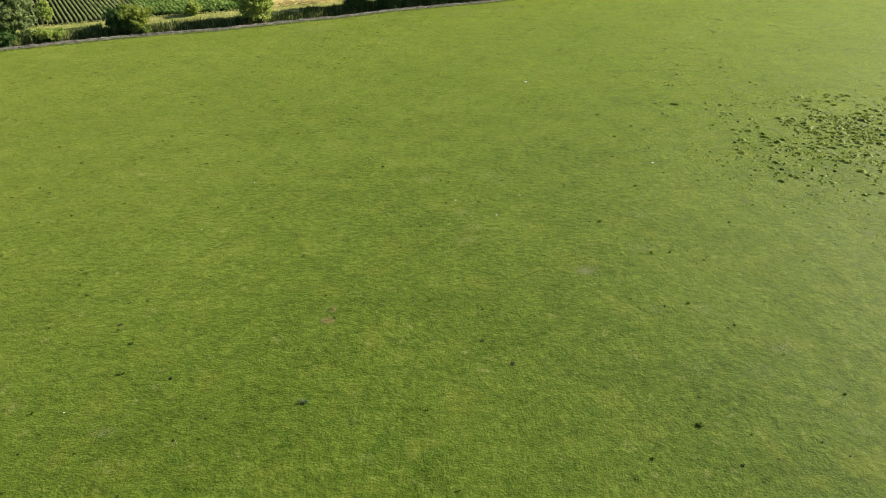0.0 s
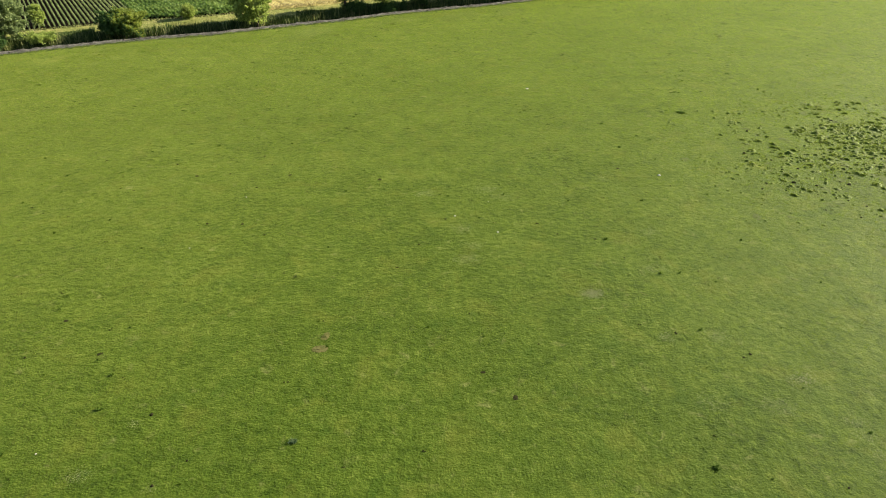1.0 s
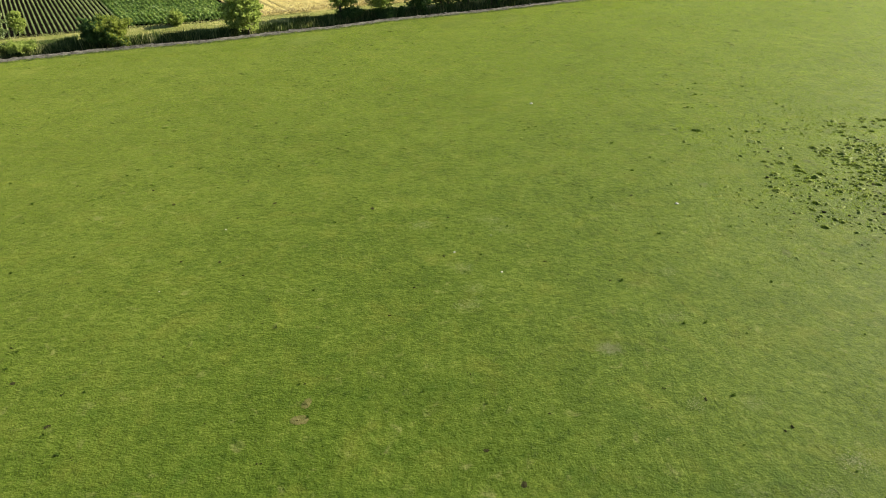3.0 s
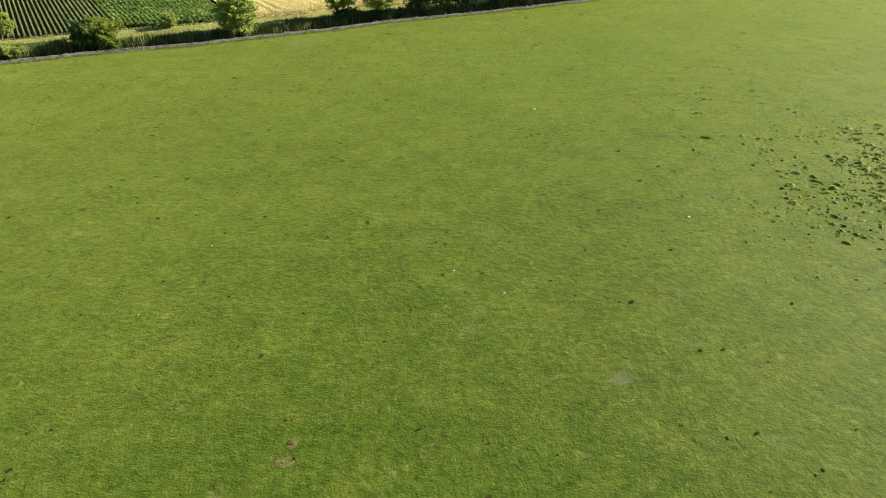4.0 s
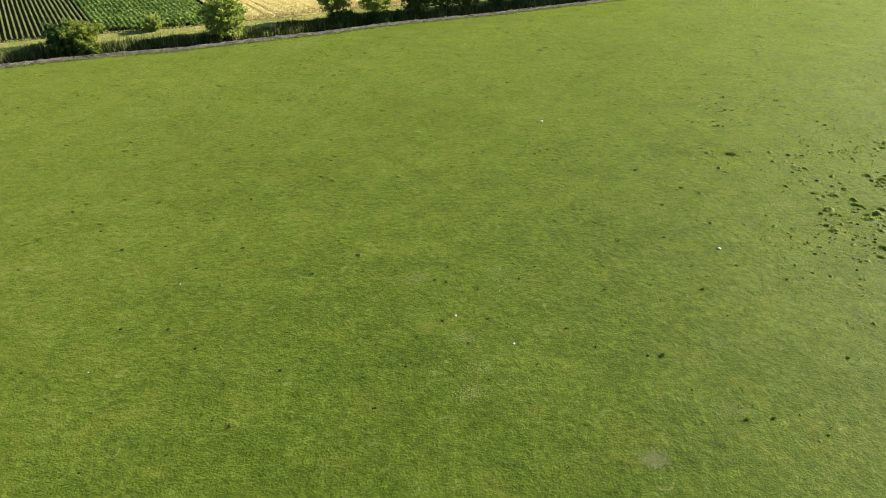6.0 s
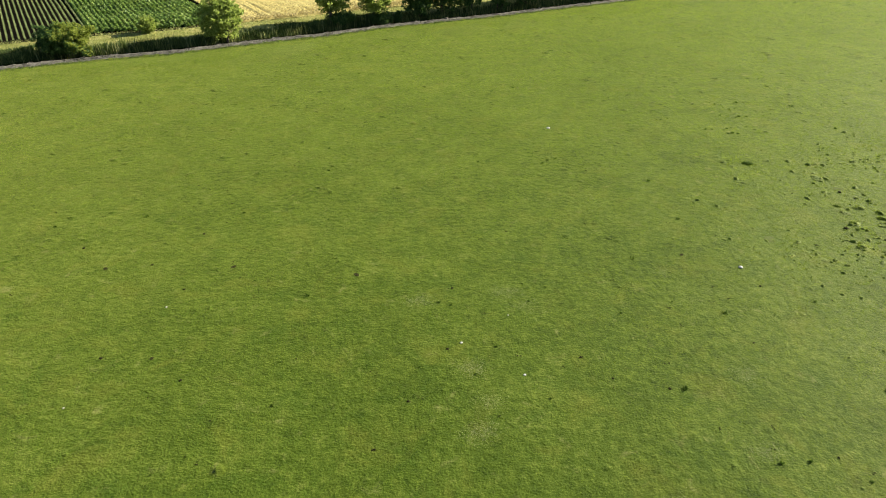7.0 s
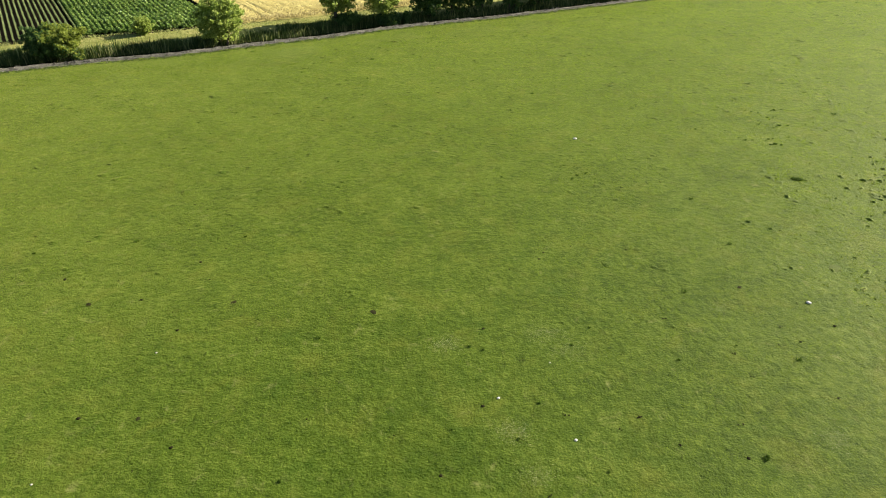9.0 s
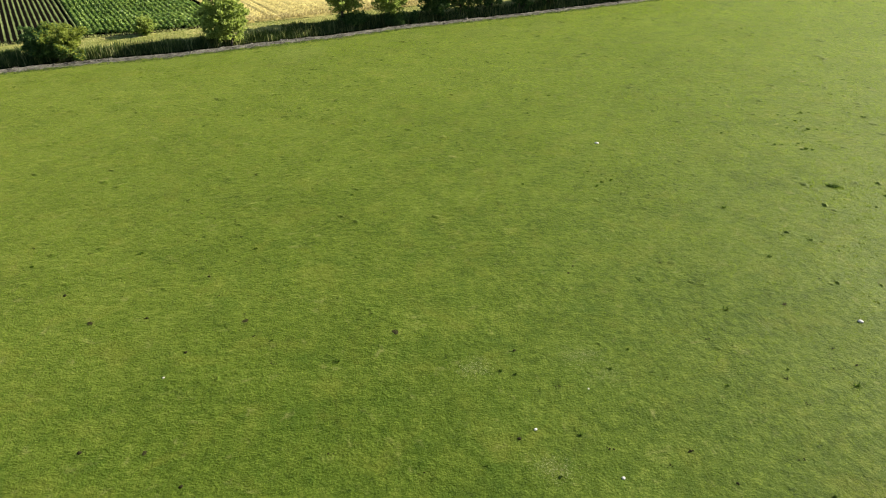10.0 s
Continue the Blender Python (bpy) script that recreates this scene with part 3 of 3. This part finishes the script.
x = np.concatenate([x, rng.uniform(30, 66, more)])
y = np.concatenate([y, rng.uniform(56, 102, more)])
keep = rng.uniform(0, 1, len(x)) < np.clip(0.4 + 0.7 * waves(x, y, 0.5, 8), 0.03, 1)
x, y = x[keep], y[keep]
far = np.hypot((x - 49.5) / 10, (y - 70) / 9.5)
hummocks("small_tussocks", x, y, (rng.gamma(2.2, 0.05, len(x)) + 0.07) * np.interp(far, [0, 1.3, 3], [1.15, 0.8, 0.5]), 0.55, range(120, 132), M_TUFT, "small lumpy tussocks and poached turf", "tussocks")
size = 0.13 * np.interp(far, [0, 1.3, 3], [1.15, 0.8, 0.5])
v, f = tufts(x, y, 9, size, 0.8 * size, 0.05, 1.0, 0.4)
tagged(new("tussock_blades", mesh_of("tussock_blades", v, f, [M_TUSSOCK])), "rough grass blades over the small tussocks", "tussocks", kind="stuff")
n = 90
a, k = rng.normal(0, 1, n), rng.normal(0, 1, n)
x, y = 49 + 8.5 * a + 2 * k, 69 + 8.0 * k + 1.5 * a
hummocks("trodden_mud", x, y, np.minimum(rng.gamma(4.0, 0.10, n) + 0.15, 0.7), 0.04, range(140, 148), M_TRODDEN, "flat trodden mud between the tussocks", "mud")
n = 450
a, k = rng.normal(0, 1, n), rng.normal(0, 1, n)
x, y = 51 + 8.0 * a + 2 * k, 69 + 6.5 * k + 1.5 * a
v, f = lumps_at(np.c_[x, y, ground_z(x, y)], rng.gamma(1.5, 0.035, n) + 0.03, 0.6)
mould = tagged(new("poached_soil", mesh_of("poached_soil", v, f, [M_MOULD])), "dark trodden soil lumps among the tussocks", "soil", kind="stuff")

n = 1000
x, y = scatter(n, -90, 100, 18, 168)
d, _ = across(x, y)
keep = (d < -1.5) & (rng.uniform(0, 1, n) < 0.55 + 0.45 * waves(x, y, 0.25, 9)) & (np.abs(x) < 12 + 0.8 * y)
x, y = x[keep], y[keep]
rough_clumps("grass_clumps", x, y, rng.gamma(2.0, 0.026, len(x)) + 0.025, "small rough grass clumps across the pasture", M_SEDGE)


n = 11000
x, y = scatter(n, -90, 100, 34, 168)
d, _ = across(x, y)
keep = (d < -1.5) & (rng.uniform(0, 1, n) < (0.06 + 0.8 * np.clip((y - 55) / 55, 0, 1)) * (0.6 + 0.5 * waves(x, y, 0.2, 19))) & (np.abs(x) < 12 + 0.8 * y)
x, y = x[keep], y[keep]
hummocks("grass_hummocks", x, y, rng.gamma(2.2, 0.065, len(x)) + 0.08, 0.20, range(100, 110), M_PASTURE, "low uneven hummocks of grazed turf", "grass")


def worn_patch(x, y, radius, count):
    """A soft-edged patch of flat-lying bleached grass, thinning outward."""
    px, py = x + rng.normal(0, 0.48 * radius, count), y + rng.normal(0, 0.34 * radius, count)
    v, f = blades(px, py, ground_z(px, py), rng.uniform(0.020, 0.035, count), np.full(count, 0.028), rng.uniform(2.5, 5.0, count))
    ob = new("dead_grass", mesh_of("dead_grass", v, f, [M_DEAD]))
    return tagged(ob, "bleached patch of dead trampled grass", "grass", kind="stuff")


worn_patch(11.6, 40.6, 1.0, 1500)
worn_patch(2.6, 47.6, 1.2, 500)
for x, y, radius in ((19.3, 35.6, 1.2), (15.7, 35.5, 0.9), (24.9, 27.9, 0.9), (24.7, 26.8, 0.8), (24.7, 25.5, 0.8), (24.4, 24.3, 0.9), (20.5, 29.1, 1.4), (16.6, 29.5, 1.1), (17.2, 44.2, 1.2),
                     (23.2, 31.3, 1.3), (2.1, 45.4, 1.3), (4.5, 58.4, 1.6), (16.8, 61.1, 0.9), (18.5, 49.9, 1.2), (1.8, 50.4, 1.3), (-1.5, 57.2, 1.2), (5.9, 56.7, 1.4), (-19.6, 24.0, 0.9),
                     (-15.5, 23.4, 0.5), (-18.1, 27.7, 0.5)):
    worn_patch(x, y, radius, int(420 * radius * radius))

# ---- trees and bushes ----
def tube(points, radii, around=7):
    points = [Vector(p) for p in points]
    v, f = [], []
    for i, (p, r) in enumerate(zip(points, radii)):
        t = (points[min(i + 1, len(points) - 1)] - points[max(i - 1, 0)]).normalized()
        s = t.orthogonal().normalized()
        c = t.cross(s)
        for j in range(around):
            a = 2 * math.pi * j / around
            v.append(p + (s * math.cos(a) + c * math.sin(a)) * r)
    for i in range(len(points) - 1):
        for j in range(around):
            a, b = i * around + j, i * around + (j + 1) % around
            f.append((a, b, b + around, a + around))
    return np.array([tuple(q) for q in v]), np.array(f)


def tree(name, x, y, height, width, clear, leaf, label, category, seed, leaf_size=0.26, count=9000, stems=1, skew=0.0, leaf2=None):
    """A tree or bush: stems, limbs that leave them, and a crown of leaf clumps round the limbs' ends."""
    global rng
    keep = rng
    rng = r = np.random.default_rng(seed)
    root = new(name)
    root.empty_display_size = 0.3
    z = float(ground_z(np.array([x]), np.array([y]))[0])
    root.matrix_world = pose(x, y, z)
    tips = []
    for s in range(stems):
        a0 = r.uniform(0, 6.28)
        spread = 0.0 if stems == 1 else width * 0.18
        foot = Vector((math.cos(a0) * spread * 0.4, math.sin(a0) * spread * 0.4, -0.2))
        top = Vector((math.cos(a0) * spread + r.normal(0, 0.2), math.sin(a0) * spread + r.normal(0, 0.2), height * 0.86))
        stem = [foot.lerp(top, k) + Vector((r.normal(0, 0.1), r.normal(0, 0.1), 0)) * (0 < k) for k in (0, 0.2, 0.4, 0.6, 0.8, 1)]
        r0 = 0.035 * height / (1 + 0.35 * (stems - 1))
        v, f = tube(stem, [r0 * k for k in (1.25, 0.9, 0.72, 0.5, 0.3, 0.08)])
        part("trunk", mesh_of("trunk", v, f, [M_BARK], None, True), root)
        for i in range(9 if stems == 1 else 5):
            k = r.uniform(clear, 0.92)
            base = foot.lerp(top, k)
            a = 2.4 * i + r.uniform(-0.5, 0.5)
            reach = width * 0.5 * r.uniform(0.55, 0.95) * math.sqrt(max(0.15, 1 - ((k - 0.45) / 0.62) ** 2))
            end = base + Vector((math.cos(a) * reach, math.sin(a) * reach, reach * r.uniform(0.15, 0.6)))
            half = base.lerp(end, 0.5) + Vector((0, 0, -0.08 * reach))
            v, f = tube([base, half, end], [r0 * 0.4 * (1 - 0.5 * k), r0 * 0.25 * (1 - 0.5 * k), 0.012], 5)
            part("limb", mesh_of("limb", v, f, [M_BARK], None, True), root)
            tips += [end, half.lerp(end, 0.4), base.lerp(end, 0.75) + Vector((r.normal(0, 0.3), r.normal(0, 0.3), 0.3))]
        tips += [top, top - Vector((0, 0, height * 0.1))]
    # clumps: at the limbs' ends, and filling the crown's uneven outline
    lobes = r.normal(0, 1, (7, 3))
    lobes /= np.linalg.norm(lobes, axis=1)[:, None]
    clumps = [np.array(t) for t in tips]
    mid = (height * (1 + clear)) / 2
    while len(clumps) < 230 + 80 * stems:
        q = r.normal(0, 1, 3)
        q /= np.linalg.norm(q)
        out = 0.72 + 0.30 * np.max(lobes @ q) + r.uniform(-0.22, 0.06)
        k = out * r.uniform(0.55, 1.0)
        clumps.append(np.array([q[0] * width / 2 * k + skew * q[2], q[1] * width / 2 * k, mid + q[2] * height * (1 - clear) / 2 * k]))
    clumps = np.array(clumps)
    clumps[:, 2] = np.maximum(clumps[:, 2], height * clear * 0.8 + 0.15)
    which = r.integers(0, len(clumps), count)
    rad = (width * r.uniform(0.03, 0.078, len(clumps)))[which]
    off = r.normal(0, 1, (count, 3))
    off /= np.linalg.norm(off, axis=1)[:, None]
    c = clumps[which] + off * (rad * r.uniform(0.3, 1.05, count) ** 0.6)[:, None] * np.array([1, 1, 0.8])
    c[:, 2] = np.maximum(c[:, 2], 0.1)
    v, f = leaf_cloud(c, leaf_size, 0.15)
    idx = None
    mats = [leaf]
    if leaf2 is not None:
        mats = [leaf, leaf2]
        # leaf2 colours the +x side and top, painting sunlight into the leaves
        pick = (c[:, 0] / width * 1.6 + (c[:, 2] - mid) / height * 0.9 + r.normal(0, 0.20, count)) > 0.30
        idx = np.concatenate([pick, pick]).astype(int)
    part("crown", mesh_of("crown", v, f, mats, idx), root, "")
    rng = keep
    return tagged(root, label, category)


tree("bush", -60.8, 123.4, 5.0, 8.8, 0.0, M_LEAF_DARK, "wide dark bush beside the ditch with sunlit top side in yellower leaf", "bush", 21, 0.38, 22000, 5, leaf2=M_LEAF_SUNLIT)
tree("tree", -38.7, 132.8, 8.2, 8.8, 0.04, M_LEAF_MID, "rounded green tree standing on the ditch bank", "tree", 22, 0.38, 14000, 3)
tree("tree", -21.2, 145.0, 8.8, 7.8, 0.14, M_LEAF_MID, "leafy green tree standing beyond the ditch", "tree", 23, 0.40, 8000, 3)
tree("tree", -13.2, 147.4, 8.8, 7.2, 0.14, M_LEAF_MID, "slender leafy green tree beyond the ditch", "tree", 24, 0.40, 8000, 3)
tree("bush", -19.2, 144.8, 2.0, 5.6, 0.0, M_LEAF_DARK, "low dark bush under the leafy tree", "bush", 33, 0.36, 6000, 3)
tree("bush", -12.4, 147.4, 2.0, 5.2, 0.0, M_LEAF_DARK, "low dark bush at the slender tree's foot", "bush", 34, 0.36, 6000, 3)
tree("bush", -9.0, 148.5, 2.6, 1.6, 0.0, M_LEAF_DARK, "small dark shrub at the edge of the wheat", "bush", 30, 0.30, 2000, 2)
tree("sapling", -53.2, 136.2, 3.0, 3.6, 0.0, M_LEAF_MID, "bushy young tree on the grassy verge", "tree", 25, 0.34, 4200, 2)
tree("tree", -80.0, 116.6, 10.0, 11.0, 0.0, M_LEAF_WILLOW, "tall grey-green willow beside the ditch", "tree", 26, 0.42, 24000, 4)
# extra dark-leaved bush, added to give the dark shade at the willow's foot
tree("bush", -80.5, 112.6, 3.4, 7.0, 0.0, M_LEAF_DARK, "low dark bush added for the shade under the willow", "bush", 31, 0.36, 9000, 4)
tree("sapling", -79.9, 128.2, 5.0, 3.2, 0.02, M_LEAF_MID, "thin young tree beside the crop rows", "tree", 27, 0.32, 3600, 1)
tree("bush", -73.5, 117.8, 1.4, 5.6, 0.0, M_LEAF_MID, "low bright green bush by the ditch", "bush", 28, 0.30, 6000, 3)
tree("tree", -91.0, 113.0, 9.0, 10.0, 0.0, M_LEAF_DARK, "dense dark tree at the ditch", "tree", 29, 0.44, 16000, 3)
for k, x0 in enumerate((-1.5, 4.0, 9.5, 15.0, 21.0, 27.0, 33.5, 40.0, 47.0, 54.0)):
    p = spot(np.array([x0]), np.array([7.6 + (k % 3) * 0.8]))[0]
    tree("tree", float(p[0]), float(p[1]), 7.5 + (k * 7 % 4) * 0.8, 7.6 + (k * 5 % 3) * 0.8, 0.0, M_LEAF_DARK, "dense dark tree in the row along the ditch", "tree", 40 + k, 0.50, 8000, 3)
